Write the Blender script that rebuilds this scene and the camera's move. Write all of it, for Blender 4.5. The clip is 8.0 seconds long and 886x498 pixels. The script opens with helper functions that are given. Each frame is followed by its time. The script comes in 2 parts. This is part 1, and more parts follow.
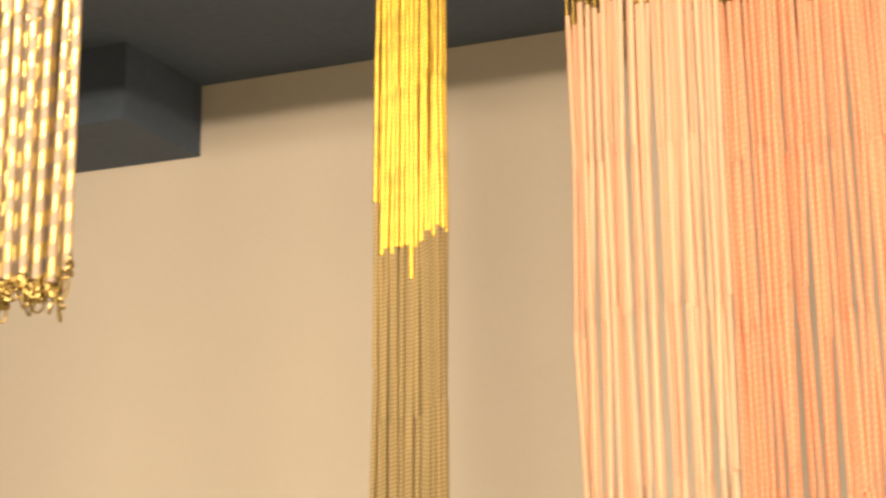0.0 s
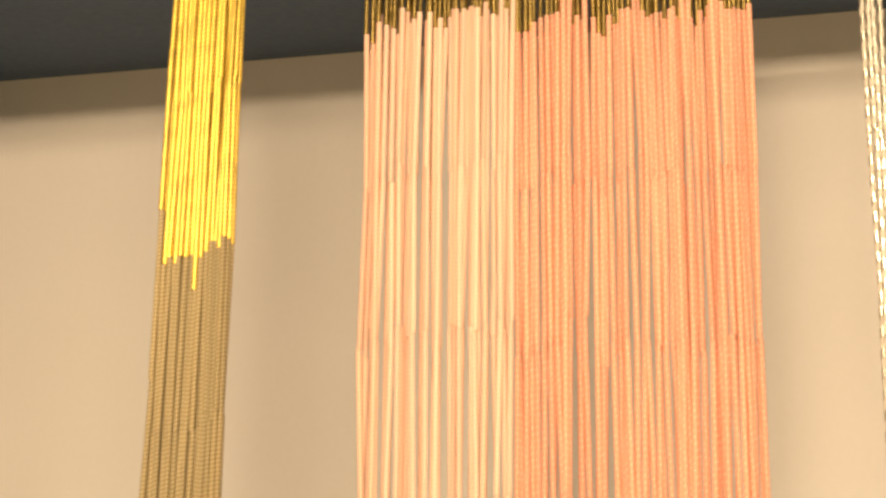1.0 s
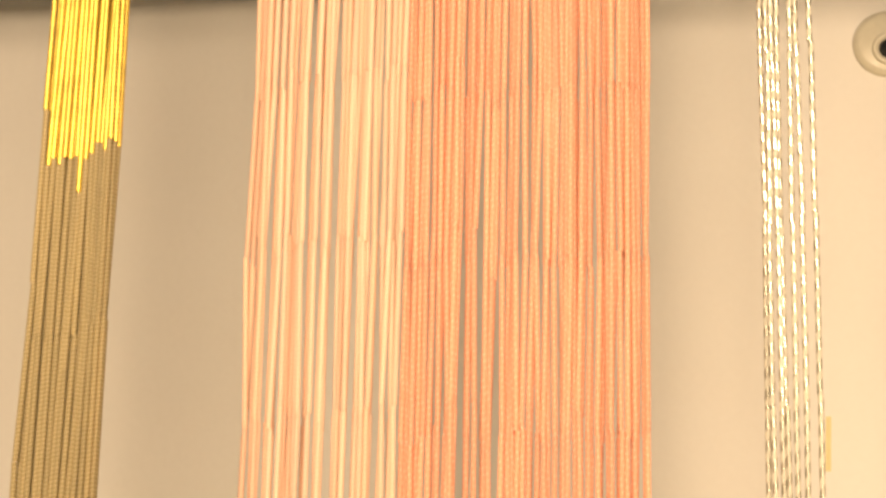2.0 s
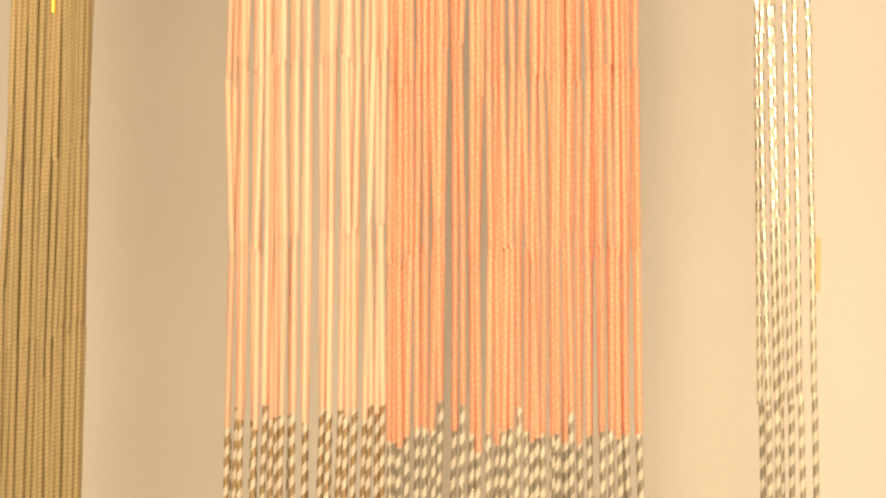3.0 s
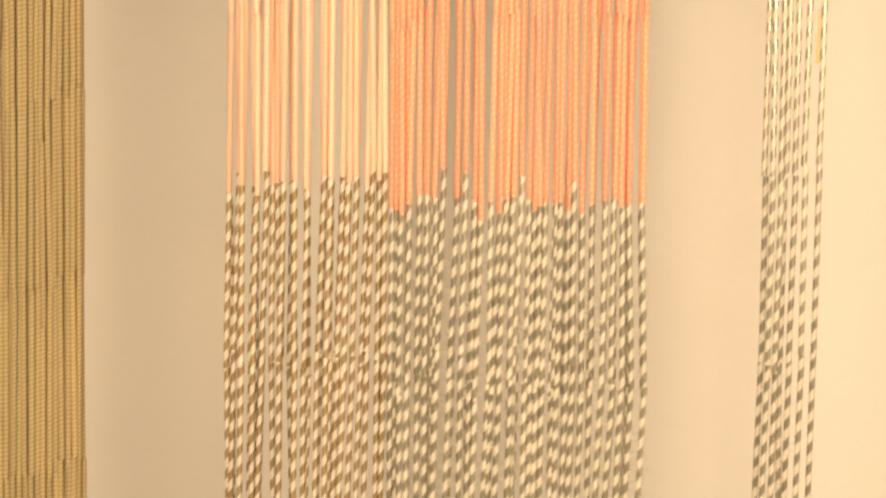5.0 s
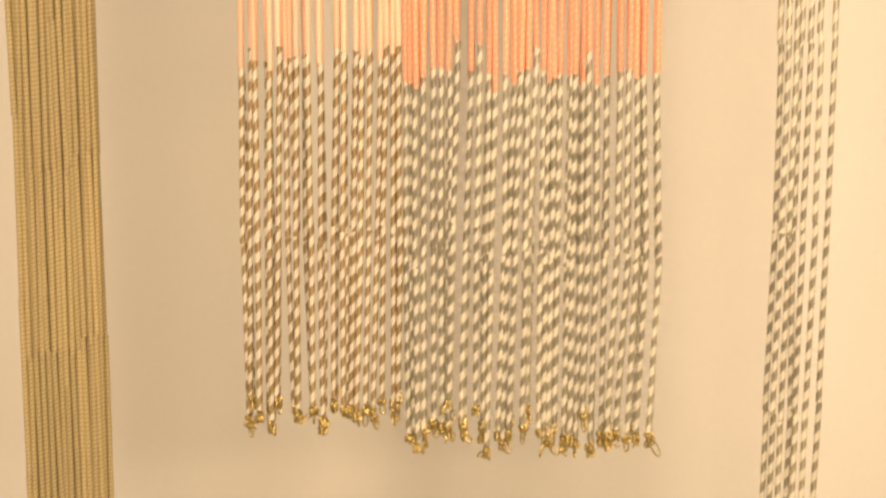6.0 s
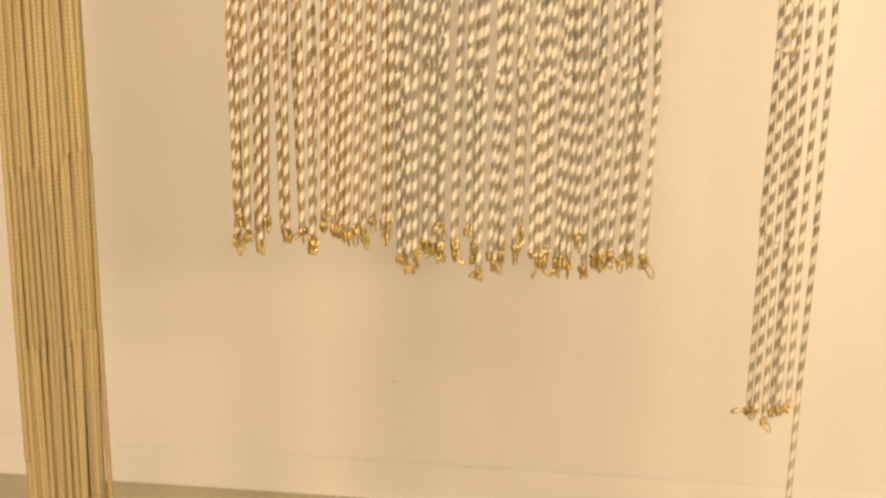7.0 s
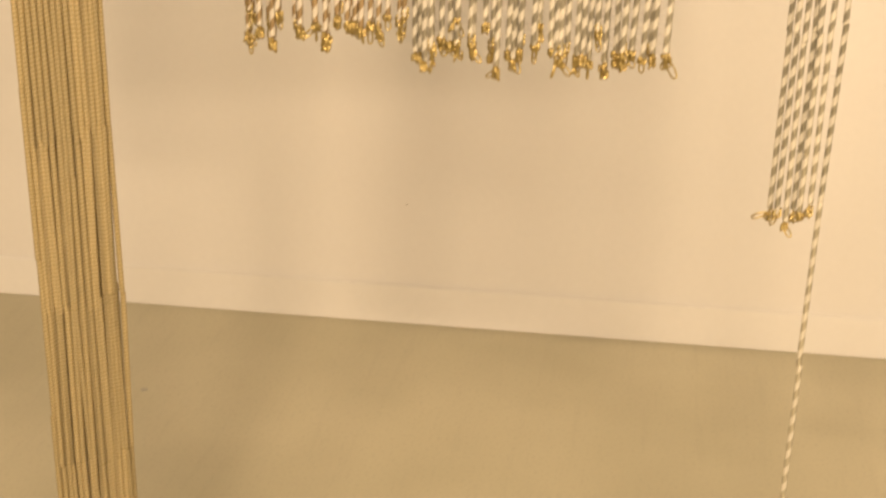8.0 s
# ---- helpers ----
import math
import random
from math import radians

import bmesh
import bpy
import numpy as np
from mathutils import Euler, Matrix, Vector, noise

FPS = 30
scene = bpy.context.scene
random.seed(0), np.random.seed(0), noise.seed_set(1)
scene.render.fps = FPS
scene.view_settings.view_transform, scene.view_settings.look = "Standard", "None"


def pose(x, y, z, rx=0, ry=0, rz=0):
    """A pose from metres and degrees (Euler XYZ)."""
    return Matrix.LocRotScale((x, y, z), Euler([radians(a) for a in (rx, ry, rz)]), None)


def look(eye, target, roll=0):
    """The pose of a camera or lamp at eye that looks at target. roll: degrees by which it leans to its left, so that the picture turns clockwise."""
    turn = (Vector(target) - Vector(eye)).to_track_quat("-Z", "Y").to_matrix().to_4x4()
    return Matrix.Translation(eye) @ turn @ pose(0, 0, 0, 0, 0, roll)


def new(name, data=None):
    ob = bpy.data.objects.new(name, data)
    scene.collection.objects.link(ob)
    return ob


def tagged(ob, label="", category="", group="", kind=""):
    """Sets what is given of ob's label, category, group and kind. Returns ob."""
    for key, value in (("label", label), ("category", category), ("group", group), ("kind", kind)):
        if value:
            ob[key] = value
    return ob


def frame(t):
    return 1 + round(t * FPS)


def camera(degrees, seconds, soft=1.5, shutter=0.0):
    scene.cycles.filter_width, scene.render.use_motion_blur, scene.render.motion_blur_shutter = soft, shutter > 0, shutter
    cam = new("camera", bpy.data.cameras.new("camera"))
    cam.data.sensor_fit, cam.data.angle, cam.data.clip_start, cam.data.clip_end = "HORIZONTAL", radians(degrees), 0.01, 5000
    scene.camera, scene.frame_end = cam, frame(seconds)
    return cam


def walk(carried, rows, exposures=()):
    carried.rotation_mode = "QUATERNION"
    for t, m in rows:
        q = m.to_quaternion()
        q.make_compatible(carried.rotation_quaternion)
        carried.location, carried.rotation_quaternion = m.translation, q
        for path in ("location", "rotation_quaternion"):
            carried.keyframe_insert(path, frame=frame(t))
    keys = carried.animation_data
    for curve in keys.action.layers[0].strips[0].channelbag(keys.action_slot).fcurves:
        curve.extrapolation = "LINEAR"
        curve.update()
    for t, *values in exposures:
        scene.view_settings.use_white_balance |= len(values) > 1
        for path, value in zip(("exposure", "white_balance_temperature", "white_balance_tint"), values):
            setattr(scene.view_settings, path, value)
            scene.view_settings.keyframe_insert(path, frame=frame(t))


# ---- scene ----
cam = camera(33.3, 8.0, soft=2.5, shutter=0.4)

PATH = [
    (0, (0.902, -2.581, 1.561), (0.172, -0.775, 2.014), -0.5),
    (0.5, (0.915, -2.569, 1.564), (0.311, -0.72, 2.028), 0.0),
    (1, (0.91, -2.567, 1.559), (0.442, -0.683, 2.04), 0.6),
    (1.2, (0.909, -2.564, 1.557), (0.474, -0.671, 2.031), 0.8),
    (2.3, (0.91, -2.548, 1.537), (0.602, -0.598, 1.859), 1.0),
    (2.5, (0.909, -2.539, 1.534), (0.605, -0.581, 1.804), 0.8),
    (3, (0.909, -2.531, 1.522), (0.592, -0.563, 1.694), 0.1),
    (3.5, (0.908, -2.525, 1.516), (0.587, -0.553, 1.602), 0.0),
    (4, (0.909, -2.522, 1.515), (0.587, -0.548, 1.527), 0.1),
    (4.5, (0.903, -2.515, 1.512), (0.59, -0.54, 1.458), 0.6),
    (5.8, (0.864, -2.53, 1.532), (0.585, -0.57, 1.247), 0.2),
    (6, (0.86, -2.529, 1.531), (0.581, -0.575, 1.21), -0.1),
    (6.5, (0.8635, -2.5095, 1.5395), (0.578, -0.5805, 1.095), 0.1),
    (7, (0.852, -2.492, 1.527), (0.595, -0.590, 0.963), 0.4),
    (7.5, (0.828, -2.480, 1.496), (0.596, -0.610, 0.826), 1.1),
    (8, (0.846, -2.477, 1.468), (0.585, -0.646, 0.708), 0.8),
]
walk(cam, [(t, look(eye, target, roll)) for t, eye, target, roll in PATH])

# ---- light ----
world = bpy.data.worlds.new("world")
scene.world = world
world.use_nodes = True
world.node_tree.nodes["Background"].inputs[0].default_value = (0.9, 0.95, 1.0, 1)
world.node_tree.nodes["Background"].inputs[1].default_value = 0.02

WARM = (1.0, 0.715, 0.455)
WALL_Y, CEIL_Z = 0.60, 2.862


def wash(x, y, z, target, sx, sy, power, colour=WARM):
    data = bpy.data.lights.new("unseen_wall_wash", "AREA")
    data.shape, data.size, data.size_y, data.energy, data.color = "RECTANGLE", sx, sy, power, colour
    ob = new("unseen_wall_wash", data)
    ob.matrix_world = look((x, y, z), target)


# row of small unseen spot heads across the room, cut by the added board
SPOTS = ((-2.3, 1), (-1.1, 1), (-0.3, 3), (0.1, 18), (0.5, 37), (0.7, 17), (0.9, 36), (1.3, 21), (1.7, 4), (2.3, 2), (3.1, 2), (4.0, 2))
for sx, power in SPOTS:
    f = (sx + 3.3) / 7.6
    wash(sx, -3.1, 2.60, (sx, WALL_Y, -1.6), 0.20, 0.04, power, (1.0, 0.69 + 0.06 * f, 0.445))
# long fill strip added further back in the room, tilted to the hanging wall
wash(2.4, -5.6, 2.62, (0.8, 0.6, 0.7), 3.6, 0.14, 182)


# ---- materials ----
def mat(name):
    m = bpy.data.materials.new(name)
    m.use_nodes = True
    nt = m.node_tree
    return m, nt, nt.nodes["Principled BSDF"]


def node(nt, kind, **props):
    n = nt.nodes.new(kind)
    for key, value in props.items():
        if key == "operation":
            n.operation = value
        elif key == "blend":
            n.blend_type = value
    return n


def math_node(nt, op, a, b=None, c=None):
    n = node(nt, "ShaderNodeMath", operation=op)
    for k, v in enumerate((a, b, c)):
        if v is None:
            continue
        if isinstance(v, (int, float)):
            n.inputs[k].default_value = v
        else:
            nt.links.new(v, n.inputs[k])
    return n.outputs[0]


def mix_colour(nt, fac, a, b, blend="MIX"):
    n = node(nt, "ShaderNodeMixRGB", blend=blend)
    for k, v in enumerate((fac, a, b)):
        if isinstance(v, (int, float)):
            n.inputs[k].default_value = v
        elif isinstance(v, tuple):
            n.inputs[k].default_value = (*v, 1)
        else:
            nt.links.new(v, n.inputs[k])
    return n.outputs[0]


def noise_tex(nt, scale, detail=3.0, coord="Object", stretch=None):
    tc = nt.nodes.new("ShaderNodeTexCoord")
    n = nt.nodes.new("ShaderNodeTexNoise")
    n.inputs["Scale"].default_value, n.inputs["Detail"].default_value = scale, detail
    out = tc.outputs[coord]
    if stretch:
        mp = nt.nodes.new("ShaderNodeMapping")
        mp.inputs["Scale"].default_value = stretch
        nt.links.new(out, mp.inputs[0])
        out = mp.outputs[0]
    nt.links.new(out, n.inputs["Vector"])
    return n.outputs["Fac"]


def ramp(nt, fac, a, b):
    n = nt.nodes.new("ShaderNodeMapRange")
    nt.links.new(fac, n.inputs[0])
    n.inputs[1].default_value, n.inputs[2].default_value = a, b
    return n.outputs[0]


def bump(nt, bsdf, height, strength, distance):
    n = nt.nodes.new("ShaderNodeBump")
    n.inputs["Strength"].default_value, n.inputs["Distance"].default_value = strength, distance
    nt.links.new(height, n.inputs["Height"])
    nt.links.new(n.outputs[0], bsdf.inputs["Normal"])


def surface(name, base, other, rough=0.6, big=1.3, small=40.0, relief=0.1, spread=(0.35, 0.7)):
    m, nt, b = mat(name)
    f1 = ramp(nt, noise_tex(nt, big, 4), *spread)
    f2 = ramp(nt, noise_tex(nt, small, 5), 0.3, 0.75)
    c = mix_colour(nt, f1, base, other)
    c = mix_colour(nt, math_node(nt, "MULTIPLY", f2, 0.12), c, tuple(v * 0.8 for v in base))
    nt.links.new(c, b.inputs["Base Color"])
    nt.links.new(math_node(nt, "ADD", math_node(nt, "MULTIPLY", f2, 0.15), rough - 0.07), b.inputs["Roughness"])
    bump(nt, b, noise_tex(nt, small * 3, 4), relief, 0.002)
    return m


def concrete(name, base, other):
    """Sealed floor: broad cloudy stains, fine speckle, a few trowel streaks."""
    m, nt, b = mat(name)
    clouds = ramp(nt, noise_tex(nt, 1.6, 5), 0.35, 0.68)
    speck = ramp(nt, noise_tex(nt, 120, 6), 0.52, 0.70)
    streak = ramp(nt, noise_tex(nt, 9, 4, stretch=(4.0, 0.35, 1.0)), 0.55, 0.8)
    c = mix_colour(nt, clouds, base, other)
    c = mix_colour(nt, math_node(nt, "MULTIPLY", speck, 0.22), c, tuple(v * 0.55 for v in base))
    c = mix_colour(nt, math_node(nt, "MULTIPLY", streak, 0.16), c, tuple(v * 0.6 for v in base))
    nt.links.new(c, b.inputs["Base Color"])
    nt.links.new(math_node(nt, "ADD", math_node(nt, "MULTIPLY", clouds, 0.18), 0.38), b.inputs["Roughness"])
    bump(nt, b, noise_tex(nt, 160, 5), 0.12, 0.002)
    return m


def plain(name, base, rough=0.5, metal=0.0):
    m, nt, b = mat(name)
    f = noise_tex(nt, 90, 4)
    nt.links.new(mix_colour(nt, f, tuple(v * 0.85 for v in base), base), b.inputs["Base Color"])
    nt.links.new(math_node(nt, "ADD", math_node(nt, "MULTIPLY", f, 0.2), rough - 0.1), b.inputs["Roughness"])
    b.inputs["Metallic"].default_value = metal
    return m


def helix(nt, pitch, starts=1.0):
    """0 to 1 across one turn of a spiral band round the straw's own axis."""
    tc = nt.nodes.new("ShaderNodeTexCoord")
    sep = nt.nodes.new("ShaderNodeSeparateXYZ")
    nt.links.new(tc.outputs["Object"], sep.inputs[0])
    turn = math_node(nt, "MULTIPLY", math_node(nt, "ARCTAN2", sep.outputs[1], sep.outputs[0]), starts / (2 * math.pi))
    return math_node(nt, "FRACT", math_node(nt, "SUBTRACT", turn, math_node(nt, "MULTIPLY", sep.outputs[2], 1 / pitch)))


def tone(nt, colour, low=0.86, high=1.06):
    """Each straw a little lighter or darker than its neighbours."""
    info = nt.nodes.new("ShaderNodeObjectInfo")
    n = nt.nodes.new("ShaderNodeMapRange")
    nt.links.new(info.outputs["Random"], n.inputs[0])
    n.inputs[3].default_value, n.inputs[4].default_value = low, high
    return mix_colour(nt, 1.0, colour, n.outputs[0], "MULTIPLY")


def thin_paper(nt, b, colour, share):
    """Thin paper: part of the light passes through the wall of the straw."""
    through_light = nt.nodes.new("ShaderNodeBsdfTranslucent")
    nt.links.new(colour, through_light.inputs["Color"])
    both = nt.nodes.new("ShaderNodeMixShader")
    if isinstance(share, float):
        both.inputs[0].default_value = share
    else:
        nt.links.new(share, both.inputs[0])
    nt.links.new(b.outputs[0], both.inputs[1])
    nt.links.new(through_light.outputs[0], both.inputs[2])
    nt.links.new(both.outputs[0], nt.nodes["Material Output"].inputs["Surface"])


def straw_relief(nt, b):
    seam = helix(nt, 0.019)
    line = math_node(nt, "LESS_THAN", seam, 0.05)
    grain = noise_tex(nt, 600, 3)
    bump(nt, b, math_node(nt, "SUBTRACT", math_node(nt, "MULTIPLY", grain, 0.4), line), 0.25, 0.0006)


def paper_straw(name, base, second, low=0.90, pitch=0.0055, clear=0.58, ink=0.55):
    """Printed paper: a base colour with a faint finer spiral of a second colour."""
    m, nt, b = mat(name)
    band = math_node(nt, "GREATER_THAN", helix(nt, pitch), 0.55)
    worn = ramp(nt, noise_tex(nt, 60, 4), 0.3, 0.8)
    c = mix_colour(nt, math_node(nt, "MULTIPLY", band, ink), base, second)
    c = mix_colour(nt, math_node(nt, "MULTIPLY", worn, 0.15), c, second)
    c = tone(nt, c, low)
    nt.links.new(c, b.inputs["Base Color"])
    b.inputs["Roughness"].default_value, b.inputs["Specular IOR Level"].default_value = 0.6, 0.25
    thin_paper(nt, b, c, clear)
    straw_relief(nt, b)
    return m


def dotted_straw(name, base, dot):
    """Printed paper with small dots in spiral rows."""
    m, nt, b = mat(name)
    u = helix(nt, 0.0095, 3.0)
    tc = nt.nodes.new("ShaderNodeTexCoord")
    sep = nt.nodes.new("ShaderNodeSeparateXYZ")
    nt.links.new(tc.outputs["Object"], sep.inputs[0])
    v = math_node(nt, "FRACT", math_node(nt, "MULTIPLY", sep.outputs[2], 1 / 0.0074))
    du = math_node(nt, "MULTIPLY", math_node(nt, "SUBTRACT", u, 0.5), 1.3)
    dv = math_node(nt, "SUBTRACT", v, 0.5)
    r2 = math_node(nt, "ADD", math_node(nt, "MULTIPLY", du, du), math_node(nt, "MULTIPLY", dv, dv))
    spots = math_node(nt, "LESS_THAN", r2, 0.055)
    c = mix_colour(nt, math_node(nt, "MULTIPLY", spots, 0.85), base, dot)
    c = mix_colour(nt, math_node(nt, "MULTIPLY", ramp(nt, noise_tex(nt, 50, 4), 0.35, 0.8), 0.15), c, dot)
    c = tone(nt, c, 0.90)
    nt.links.new(c, b.inputs["Base Color"])
    b.inputs["Roughness"].default_value, b.inputs["Specular IOR Level"].default_value = 0.6, 0.25
    thin_paper(nt, b, c, 0.58)
    straw_relief(nt, b)
    return m


def foil_straw(name, foil, paper=None, pitch=0.0228, share=0.5, rough=0.3, sheen=1.0):
    """Metal foil, over the whole straw or as a broad spiral band on white paper."""
    m, nt, b = mat(name)
    crinkle = noise_tex(nt, 250, 4)
    metal = tone(nt, mix_colour(nt, crinkle, tuple(v * 0.75 for v in foil), foil), 0.72, 1.0)
    rough_metal = math_node(nt, "ADD", math_node(nt, "MULTIPLY", crinkle, 0.2), rough - 0.1)
    if paper is None:
        ring = math_node(nt, "GREATER_THAN", helix(nt, 0.0055), 0.6)
        metal = mix_colour(nt, math_node(nt, "MULTIPLY", ring, 0.7), metal, tuple(v * 0.5 for v in foil))
        metal = mix_colour(nt, math_node(nt, "MULTIPLY", ramp(nt, noise_tex(nt, 38, 5), 0.46, 0.66), 0.65), metal, tuple(v * 0.35 for v in foil))
        nt.links.new(metal, b.inputs["Base Color"])
        nt.links.new(rough_metal, b.inputs["Roughness"])
        b.inputs["Metallic"].default_value = sheen
    else:
        band = math_node(nt, "LESS_THAN", helix(nt, pitch), share)
        sheet = tone(nt, mix_colour(nt, crinkle, paper, tuple(v * 0.93 for v in paper)), 0.92, 1.0)
        nt.links.new(mix_colour(nt, band, sheet, metal), b.inputs["Base Color"])
        b.inputs["Specular IOR Level"].default_value = 0.2
        nt.links.new(math_node(nt, "MULTIPLY", band, sheen), b.inputs["Metallic"])
        thin_paper(nt, b, sheet, math_node(nt, "MULTIPLY", math_node(nt, "SUBTRACT", 1.0, band), 0.55))
        nt.links.new(math_node(nt, "ADD", math_node(nt, "MULTIPLY", band, rough - 0.65), 0.65), b.inputs["Roughness"])
    straw_relief(nt, b)
    return m


M_WALL = surface("white_wall_paint", (0.80, 0.79, 0.77), (0.74, 0.725, 0.70), 0.62, 0.9, 60, 0.12)
M_TRIM = surface("white_trim_paint", (0.82, 0.81, 0.79), (0.76, 0.75, 0.72), 0.45, 2.0, 70, 0.05)
M_FLOOR = concrete("grey_painted_concrete", (0.56, 0.515, 0.37), (0.46, 0.425, 0.30))
M_CEIL = surface("dark_ceiling_paint", (0.076, 0.112, 0.186), (0.068, 0.100, 0.166), 0.8, 1.0, 50, 0.1)
M_CREAM = paper_straw("cream_peach_paper", (0.87, 0.705, 0.58), (0.89, 0.765, 0.65))
M_PEACH = paper_straw("light_peach_paper", (0.87, 0.65, 0.51), (0.89, 0.715, 0.59))
M_CORAL = dotted_straw("coral_dotted_paper", (0.87, 0.53, 0.375), (0.91, 0.75, 0.62))
M_SAGE = paper_straw("olive_striped_paper", (0.46, 0.385, 0.21), (0.78, 0.675, 0.44), 0.9, 0.0049, 0.6, 0.5)
M_GOLD = foil_straw("gold_foil", (0.86, 0.62, 0.10), rough=0.42, sheen=0.5)
# gold foil in a darker colour, for the topmost curtain straws
M_DARKGOLD = foil_straw("dark_gold_foil", (0.42, 0.31, 0.10), rough=0.3)
M_WHITE_GOLD = foil_straw("white_paper_gold_band", (0.93, 0.74, 0.32), (0.56, 0.49, 0.44), pitch=0.0236, share=0.5, rough=0.36, sheen=0.6)
M_WHITE_BRONZE = foil_straw("white_paper_bronze_band", (0.34, 0.25, 0.135), (0.87, 0.83, 0.74), rough=0.48, sheen=0.35)
M_WHITE_SILVER = foil_straw("white_paper_silver_band", (0.64, 0.61, 0.51), (0.87, 0.84, 0.75), rough=0.28, sheen=0.85)
M_WIRE = plain("gold_wire", (0.50, 0.40, 0.17), 0.40, 1.0)
M_THREAD = plain("white_thread", (0.72, 0.68, 0.60), 0.8)
M_TAPE = plain("yellowed_tape", (0.78, 0.66, 0.34), 0.5)
M_DARK = plain("dark_glass_dome", (0.02, 0.022, 0.025), 0.12)
M_RING = plain("grey_plastic", (0.40, 0.38, 0.32), 0.4)
M_SHELL = plain("cream_plastic", (0.66, 0.63, 0.52), 0.35)


# ---- building blocks ----
def mesh_of(name, bm, material, smooth=False):
    me = bpy.data.meshes.new(name)
    bm.to_mesh(me)
    bm.free()
    me.materials.append(material)
    if smooth:
        for p in me.polygons:
            p.use_smooth = True
    return me


def box_bm(bm, x0, x1, y0, y1, z0, z1, bevel=0.0):
    made = bmesh.ops.create_cube(bm, size=1)["verts"]
    for v in made:
        v.co = ((x0 + x1) / 2 + v.co.x * (x1 - x0), (y0 + y1) / 2 + v.co.y * (y1 - y0), (z0 + z1) / 2 + v.co.z * (z1 - z0))
    if bevel:
        edges = list({e for v in made for e in v.link_edges})
        bmesh.ops.bevel(bm, geom=edges, offset=bevel, segments=2, affect="EDGES")


def structure(name, material, boxes, label, category, bevel=0.0):
    bm = bmesh.new()
    for b in boxes:
        box_bm(bm, *b, bevel)
    return tagged(new(name, mesh_of(name, bm, material)), label, category, kind="structure")


def lathe_bm(bm, rings, sides, centre=(0, 0, 0)):
    """A turned form round the z axis from rows of radius and height."""
    rows = []
    for r, z in rings:
        rows.append([bm.verts.new((centre[0] + r * math.cos(2 * math.pi * k / sides), centre[1] + r * math.sin(2 * math.pi * k / sides), centre[2] + z)) for k in range(sides)])
    for a, b in zip(rows, rows[1:]):
        for k in range(sides):
            bm.faces.new((a[k], a[(k + 1) % sides], b[(k + 1) % sides], b[k]))
    return rows


def tube_bm(bm, points, radius, sides=6):
    points = [Vector(p) for p in points]
    rows = []
    side = Vector((0.3, 1, 0.2)).normalized()
    for k, p in enumerate(points):
        way = (points[min(k + 1, len(points) - 1)] - points[max(k - 1, 0)]).normalized()
        side = (side - way * side.dot(way)).normalized()
        up = way.cross(side)
        rows.append([bm.verts.new(p + radius * (math.cos(2 * math.pi * j / sides) * side + math.sin(2 * math.pi * j / sides) * up)) for j in range(sides)])
    for a, b in zip(rows, rows[1:]):
        for j in range(sides):
            bm.faces.new((a[j], a[(j + 1) % sides], b[(j + 1) % sides], b[j]))
    bm.faces.new(rows[0][::-1])
    bm.faces.new(rows[-1])


def part(name, data, parent, m, label=""):
    ob = new(name, data)
    ob.parent = parent
    ob.matrix_basis = m
    return tagged(ob, label)


# ---- the room ----
X0, X1, Y0 = -4.2, 5.2, -12.0
structure("floor", M_FLOOR, [(X0 - 0.1, X1 + 0.1, Y0 - 0.1, WALL_Y + 0.1, -0.12, 0)], "grey-beige painted concrete gallery floor", "floor")
structure("wall_north", M_WALL, [(X0 - 0.1, X1 + 0.1, WALL_Y, WALL_Y + 0.14, 0, CEIL_Z)], "smooth white painted gallery wall", "wall")
structure("wall_south", M_WALL, [(X0 - 0.1, X1 + 0.1, Y0 - 0.14, Y0, 0, CEIL_Z)], "smooth white painted gallery wall", "wall")
structure("wall_west", M_WALL, [(X0 - 0.14, X0, Y0, WALL_Y, 0, CEIL_Z)], "smooth white painted gallery wall", "wall")
structure("wall_east", M_WALL, [(X1, X1 + 0.14, Y0, WALL_Y, 0, CEIL_Z)], "smooth white painted gallery wall", "wall")
structure("ceiling", M_CEIL, [(X0 - 0.14, X1 + 0.14, Y0 - 0.14, WALL_Y + 0.14, CEIL_Z, CEIL_Z + 0.12)], "dark grey painted ceiling", "ceiling")
structure("ceiling_beam", M_CEIL, [(X0, -1.06, WALL_Y - 0.35, WALL_Y, CEIL_Z - 0.193, CEIL_Z + 0.004)], "dark grey boxed-in beam under the ceiling", "beam", 0.0015)
# added out of view: cuts off the lamps so the wall top stays dark
structure("ceiling_bulkhead", M_CEIL, [(X0, X1, -1.66, -1.60, 2.662, CEIL_Z + 0.004)], "dark grey board added under the ceiling to shade the wall top", "bulkhead")
structure("baseboard", M_TRIM, [(X0, X1, WALL_Y - 0.007, WALL_Y, 0.0, 0.098)], "low white painted baseboard", "baseboard", 0.003)

# ---- strands of straws ----
PITCH, LENGTH, RADIUS = 0.2025, 0.2020, 0.0032
STRAW_Y = -0.893


def straw_mesh(name, material):
    bm = bmesh.new()
    h = LENGTH / 2
    r, q = RADIUS, RADIUS - 0.0005
    lathe_bm(bm, [(r, -h), (r, h)], 14)
    for end in (-1, 1):
        lathe_bm(bm, [(q, end * h), (r, end * h)][::end], 14)
        lathe_bm(bm, [(q, end * (h - 0.008)), (q, end * h)][::end], 14)
    me = mesh_of(name, bm, material)
    for p in me.polygons:
        p.use_smooth = abs(p.normal.z) < 0.5
    return me


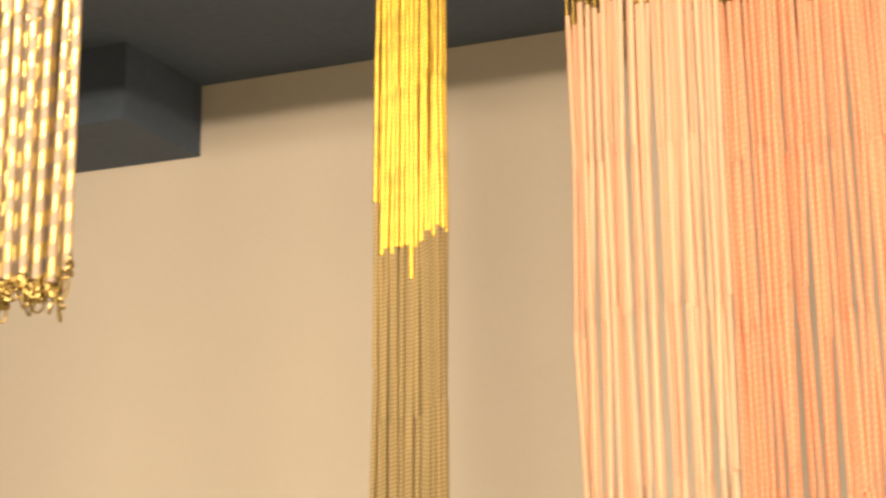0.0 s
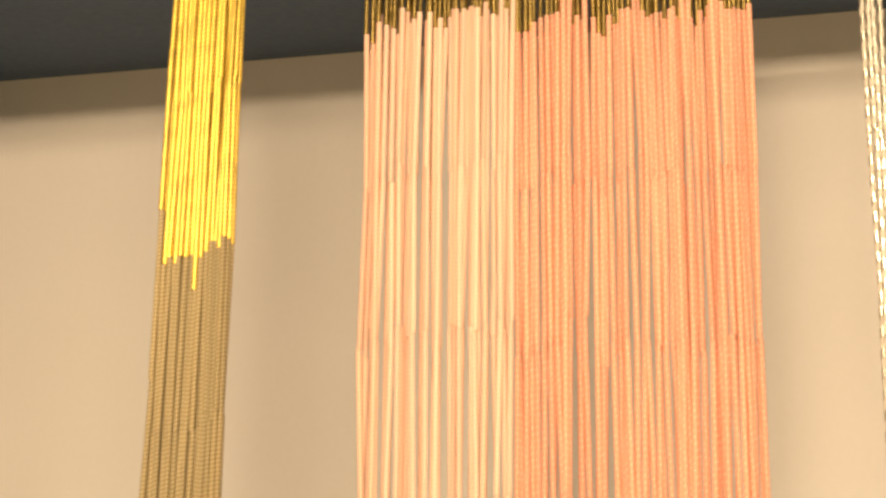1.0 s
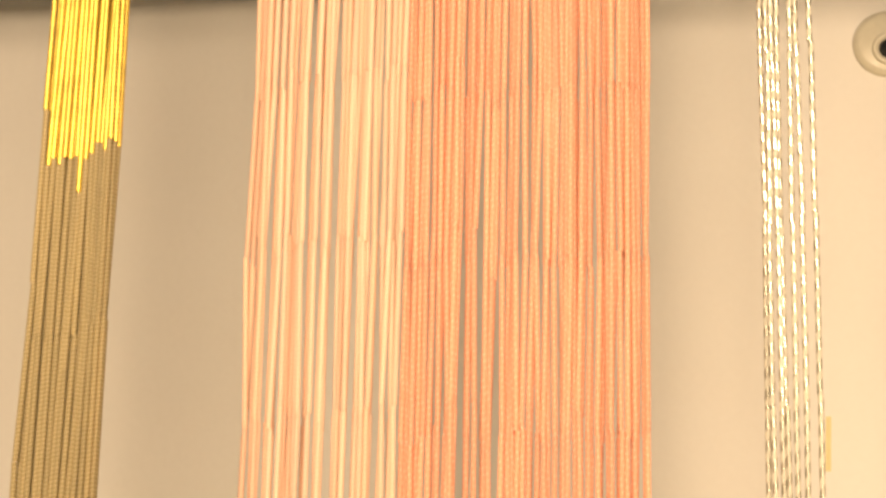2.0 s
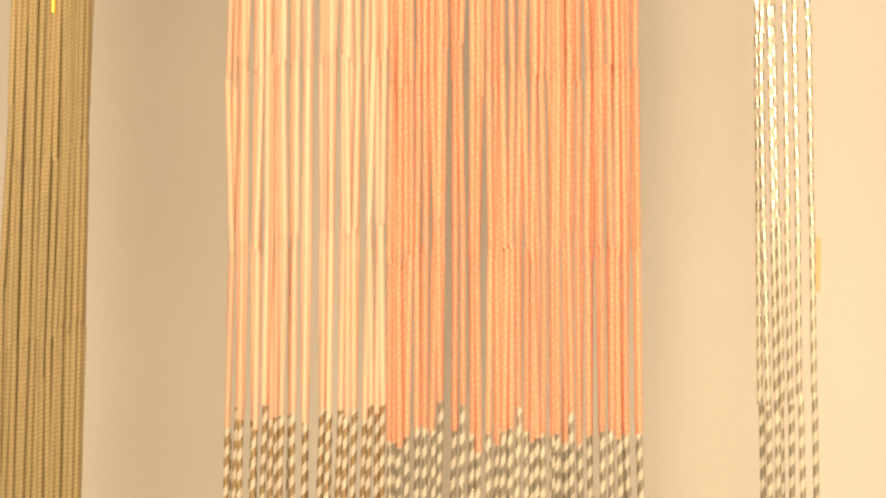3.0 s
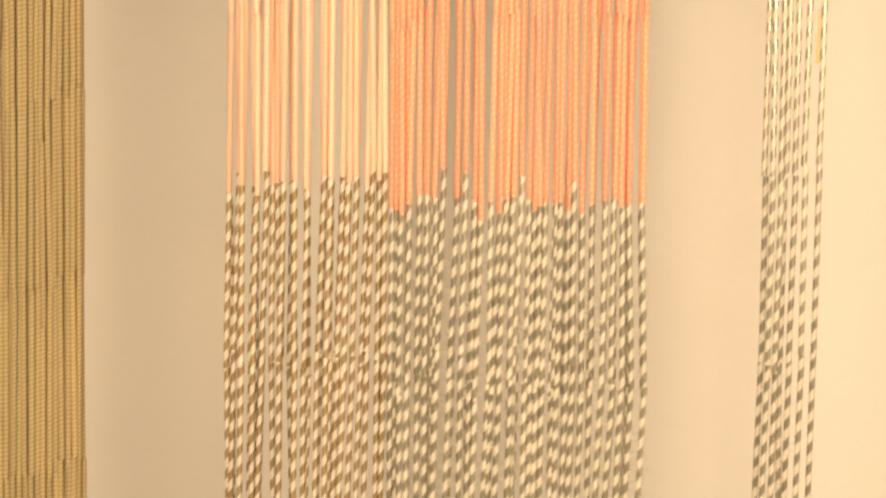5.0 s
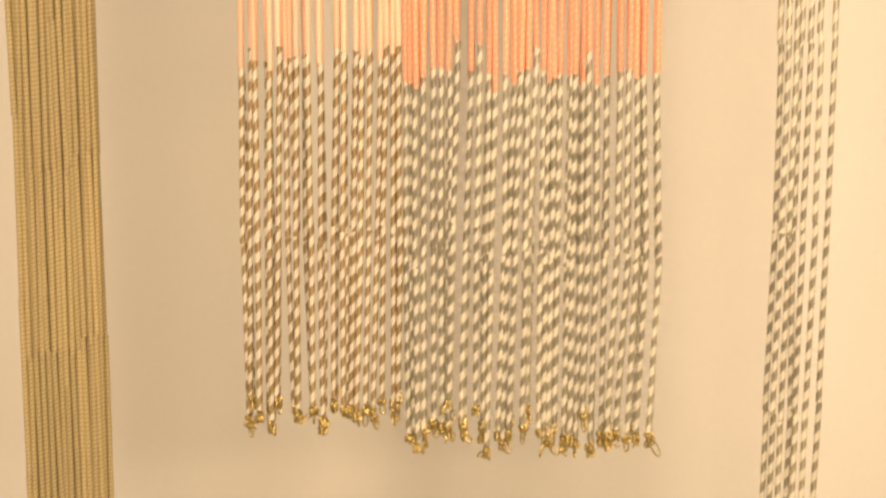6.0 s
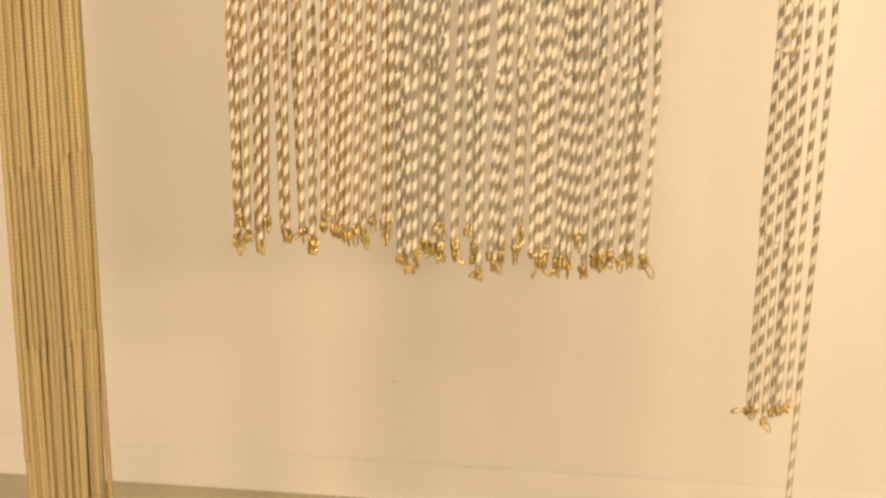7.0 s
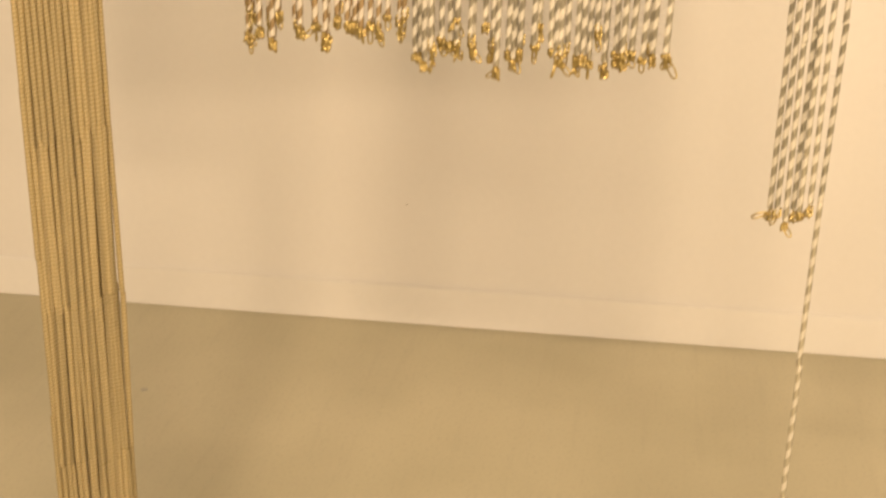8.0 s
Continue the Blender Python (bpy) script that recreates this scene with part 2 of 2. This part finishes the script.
STRAWS = {
    "cream": straw_mesh("straw", M_CREAM), "peach": straw_mesh("straw", M_PEACH), "coral": straw_mesh("straw", M_CORAL),
    "olive": straw_mesh("straw", M_SAGE), "gold": straw_mesh("straw", M_GOLD), "darkgold": straw_mesh("straw", M_DARKGOLD),
    "goldband": straw_mesh("straw", M_WHITE_GOLD), "bronzeband": straw_mesh("straw", M_WHITE_BRONZE), "silverband": straw_mesh("straw", M_WHITE_SILVER),
}


def knot_mesh(rng, long=None, turn=0.0):
    """A tied end of gold wire: a small tangle and a loop that hangs off it."""
    bm = bmesh.new()
    pts = []
    a, tilt = rng.uniform(0.0030, 0.0046), rng.uniform(-0.5, 0.5)
    for k in range(40):
        t = k / 39 * 2 * math.pi * 1.9
        pts.append((a * (math.sin(t) + 1.6 * math.sin(2 * t)) / 2, a * (math.cos(t) - 1.6 * math.cos(2 * t)) / 2, -0.004 - 0.003 * math.sin(3 * t) + 0.002 * tilt * t))
    tube_bm(bm, [(0, 0, 0.010), (0.0005, 0, 0.004)] + pts, 0.0012, 5)
    size, wide, lean = rng.uniform(0.006, 0.017), rng.uniform(0.0018, 0.0035), rng.uniform(-0.9, 0.9)
    if long:
        size, wide, lean = long, 0.0042, turn
    loop = []
    for k in range(17):
        t = k / 16 * 2 * math.pi
        u, w = size * (1 - math.cos(t)) / 2, wide * math.sin(t) * (0.5 + (1 - math.cos(t)) / 4)
        loop.append((w * math.cos(lean) + u * math.sin(lean), 0.002 * math.sin(t), -0.005 - u * math.cos(lean) + w * math.sin(lean)))
    tube_bm(bm, loop, 0.0010, 5)
    return mesh_of("knot", bm, M_WIRE, True)


rng = random.Random(11)
KNOTS = [knot_mesh(rng) for _ in range(14)]
EAST_LOOP, WEST_LOOP = knot_mesh(rng, 0.026, 0.5), knot_mesh(rng, 0.020, -1.2)


def thread_mesh(length):
    bm = bmesh.new()
    tube_bm(bm, [(0, 0, 0), (0, 0, -length)], 0.0004, 5)
    return mesh_of("thread", bm, M_THREAD)


def strand(x_top, x_mid, x_end, y, z_end, kinds, label, group, bend=2, loose=0.0012, bow=0.0, loop=None):
    """One thread of straws, hung from the ceiling; kinds from the lowest straw up. It passes x_mid at the joint number bend."""
    thing = tagged(new("straw_strand"), label, "straw strand", group)
    thing.location = (x_top, y, CEIL_Z)
    base = Matrix.Translation((-x_top, -y, -CEIL_Z))
    z_mid = z_end + bend * PITCH
    joints = []
    for k in range(len(kinds) + 1):
        z = z_end + k * PITCH
        if k <= bend:
            x = x_end + (x_mid - x_end) * k / bend + bow * math.sin(math.pi * k / bend)
        else:
            x = x_mid + (x_top - x_mid) * min(1.0, (z - z_mid) / (CEIL_Z - z_mid))
        sway = 0.0 if k in (0, bend) else loose
        joints.append(Vector((x + rng.gauss(0, sway), y + rng.gauss(0, sway * 1.5), z)))
    for k, kind in enumerate(kinds):
        a, b = joints[k].copy(), joints[k + 1].copy()
        if b.z > CEIL_Z - 0.005:
            break
        a.x += rng.uniform(-0.0011, 0.0011)
        b.x += rng.uniform(-0.0011, 0.0011)
        q = (b - a).to_track_quat("Z", "Y")
        m = Matrix.LocRotScale((a + b) / 2, q, None) @ Matrix.Rotation(rng.uniform(0, 6.283), 4, "Z")
        part("straw", STRAWS[kind], thing, base @ m)
        top = b
    part("thread", thread_mesh(CEIL_Z - top.z + 0.01), thing, Matrix.Identity(4))
    part("knot", loop or rng.choice(KNOTS), thing, base @ pose(*joints[0], 0, 0, 0 if loop else rng.uniform(0, 360)), "tied end of thin gold wire")
    return thing


LEFT_X = (0.393, 0.407, 0.413, 0.425, 0.431, 0.441, 0.446, 0.452, 0.463, 0.467, 0.475, 0.489, 0.506, 0.516, 0.531, 0.538, 0.547, 0.556, 0.564, 0.570, 0.577)
LEFT_END = (0.392, 0.397, 0.410, 0.418, 0.425, 0.431, 0.449, 0.453, 0.458, 0.470, 0.474, 0.485, 0.496, 0.511, 0.519, 0.526, 0.537, 0.543, 0.556, 0.568, 0.575)
LEFT_Z = (1.464, 1.487, 1.473, 1.472, 1.462, 1.489, 1.473, 1.476, 1.478, 1.478, 1.480, 1.470, 1.487, 1.483, 1.484, 1.478, 1.486, 1.474, 1.491, 1.481, 1.490)
RIGHT_X = (0.584, 0.589, 0.597, 0.605, 0.615, 0.624, 0.635, 0.644, 0.658, 0.669, 0.678, 0.685, 0.697, 0.707, 0.714, 0.722, 0.730, 0.738, 0.745, 0.751, 0.757, 0.770, 0.774, 0.782, 0.789, 0.797, 0.808, 0.823, 0.832, 0.840, 0.847, 0.862)
RIGHT_END = (0.585, 0.590, 0.597, 0.604, 0.614, 0.625, 0.634, 0.634, 0.647, 0.665, 0.671, 0.677, 0.689, 0.695, 0.703, 0.718, 0.723, 0.737, 0.743, 0.748, 0.753, 0.765, 0.772, 0.778, 0.787, 0.794, 0.807, 0.815, 0.824, 0.836, 0.846, 0.861)
RIGHT_Z = (1.449, 1.448, 1.443, 1.455, 1.465, 1.465, 1.463, 1.496, 1.462, 1.491, 1.459, 1.438, 1.459, 1.447, 1.462, 1.465, 1.488, 1.462, 1.450, 1.455, 1.459, 1.457, 1.460, 1.451, 1.484, 1.448, 1.458, 1.463, 1.464, 1.455, 1.459, 1.461)


def curtain(xs, ends, zs, upper, lower, label, group, extra, bow=0.0):
    """Strands side by side; the two lowest straws banded, four plain ones over them, foil at the top."""
    rows = [(x, e, z, STRAW_Y + rng.uniform(-0.012, 0.012)) for x, e, z in zip(xs, ends, zs)]
    rows = [(x, x + rng.gauss(0, 0.0018), e, z, y) for x, e, z, y in rows]
    # strands behind the first row: in the widest gaps higher up, close to a neighbour lower down
    high = sorted(x + 0.6 * (top - x) for x, top, e, z, y in rows)
    for j in range(extra):
        k = max(range(len(high) - 1), key=lambda n: high[n + 1] - high[n])
        place = (high[k] + high[k + 1]) / 2 - 0.001
        high.insert(k + 1, place)
        n = min(range(len(xs)), key=lambda i: abs(xs[i] - place))
        mid = xs[n] - 0.0015 + 0.1 * (place - xs[n])
        rows.append((mid, mid + (place - mid) / 0.6, ends[n] + rng.uniform(-0.0015, 0.0015), zs[n] + rng.uniform(-0.010, 0.004), rows[n][4] + 0.0068))
    for x, top, e, z, y in rows:
        f = (x - xs[0]) / (xs[-1] - xs[0])
        body = [upper[0] if rng.random() < 0.25 + 0.6 * f else upper[-1]] * 4
        strand(top, x, e, y, z - 2 * PITCH, [lower] * 2 + body + ["darkgold"] * 2, label, group, 2, 0.0015, max(0.0, f - 0.6) * bow, EAST_LOOP if bow and x == xs[-1] else None)


curtain(LEFT_X, LEFT_END, LEFT_Z, ("cream", "peach"), "bronzeband",
        "hanging strand of pale peach paper straws ending in gold-banded white straws", "peach straw strands", 22)
curtain(RIGHT_X, RIGHT_END, RIGHT_Z, ("coral",), "silverband",
        "hanging strand of coral dotted paper straws ending in silver-banded white straws", "coral straw strands", 27, 0.016)

# olive and gold bundle, in three staggered rows
for row in range(4):
    for k in range(13):
        x = 0.1705 + 0.0071 * (k + 0.5 * (row % 2)) + rng.uniform(-0.0009, 0.0009)
        joint = 1.965 + rng.gauss(0, 0.006) + (0.055 if k == 0 else 0.016 if k > 9 else 0) - (0.036 if k == 7 and row == 0 else 0)
        strand(x + 0.0012 * (12 - k), x - 0.001, x - 0.004 + rng.uniform(-0.003, 0.003), -1.0 + 0.0056 * row + rng.uniform(-0.001, 0.001), joint - 9 * PITCH, ["olive"] * 9 + ["gold"] * 4,
               "hanging strand of olive paper straws under bright gold foil straws", "olive and gold straw strands", 5, 0.001)

# white and gold bundle, nearer to the middle of the room
for row in range(3):
    for k in range(8):
        a = 0.0100 * (k + 0.5 * (row % 2)) + rng.uniform(-0.002, 0.002)
        x, y = 0.2595 - 0.926 * a - 0.009 * row, -1.7186 - 0.377 * a + 0.009 * row
        strand(x, x, x + rng.uniform(-0.003, 0.003), y, 1.783 + rng.gauss(0, 0.005), ["goldband"] * 5,
               "hanging strand of white paper straws with gold foil bands", "white and gold straw strands")

# white and silver bundle, one strand of it longer
for x, mid, e, z in ((0.993, 0.993, 0.988, 0.885), (1.001, 1.000, 0.995, 0.884), (1.006, 1.008, 1.005, 0.874), (1.013, 1.013, 1.015, 0.885), (1.027, 1.022, 1.021, 0.886), (1.034, 1.035, 1.030, 0.896)):
    strand(x, mid, e, STRAW_Y + rng.uniform(-0.010, 0.010), z, ["silverband"] * 9,
           "hanging strand of white paper straws with silver foil bands", "white and silver straw strands", loop=WEST_LOOP if x == 0.993 else None)
strand(1.049, 1.049, 1.034, STRAW_Y, 0.29, ["silverband"] * 12, "extra long strand of silver-banded white paper straws", "white and silver straw strands", 5)


# ---- small things on the wall and floor ----
def wall_sensor(x, z):
    """A round dome unit screwed to the wall."""
    thing = tagged(new("wall_sensor"), "round cream plastic wall sensor with a dark glass dome", "sensor")
    thing.matrix_world = pose(x, WALL_Y, z, 90, 0, 0)
    bm = bmesh.new()
    lathe_bm(bm, [(0.0005, 0.0), (0.074, 0.0), (0.074, 0.006), (0.070, 0.013), (0.060, 0.017), (0.0005, 0.020)], 40)
    part("base", mesh_of("base", bm, M_SHELL, True), thing, Matrix.Identity(4))
    low = Matrix.Translation((0, -0.016, 0))
    bm = bmesh.new()
    lathe_bm(bm, [(0.036, 0.016), (0.036, 0.026), (0.033, 0.029), (0.026, 0.027), (0.022, 0.022)], 36)
    part("collar", mesh_of("collar", bm, M_SHELL, True), thing, low, "raised cream plastic collar")
    bm = bmesh.new()
    lathe_bm(bm, [(0.022 * math.cos(a), 0.022 + 0.019 * math.sin(a)) for a in [k * math.pi / 2 / 8 for k in range(8)]] + [(0.0005, 0.041)], 32)
    part("dome", mesh_of("dome", bm, M_DARK, True), thing, low, "dark glass dome")


wall_sensor(1.338, 2.610)

bm = bmesh.new()
box_bm(bm, -0.0055, 0.0055, -0.0008, 0, -0.056, 0.056)
tape = tagged(new("tape_strip", mesh_of("tape_strip", bm, M_TAPE)), "short strip of yellowed tape on the wall", "tape")
tape.matrix_world = pose(1.188, WALL_Y - 0.0002, 1.754, 0, 2, 0)


def wall_nick(x, z, size):
    """A small chip in the paint with a raised rim."""
    bm = bmesh.new()
    lathe_bm(bm, [(size * 0.1, 0.0002), (size * 0.6, 0.0003), (size * 0.8, 0.0009), (size, 0.0)], 9)
    bmesh.ops.scale(bm, vec=(1.0, 0.7, 1.0), verts=bm.verts)
    chip = tagged(new("wall_nick", mesh_of("wall_nick", bm, M_RING, True)), "small grey chip in the white wall paint", "paint chip")
    chip.matrix_world = pose(x, WALL_Y - 0.0005, z, 90, 0, 20)


wall_nick(0.324, 0.293, 0.0026)

bm = bmesh.new()
lathe_bm(bm, [(0.0005, 0.0012), (0.004, 0.0014), (0.0065, 0.0008), (0.008, 0.0)], 11)
crumb = tagged(new("floor_crumb", mesh_of("floor_crumb", bm, M_RING, True)), "small flat grey crumb on the concrete floor", "crumb")
crumb.matrix_world = pose(-0.164, 0.177, 0, 0, 0, 30)
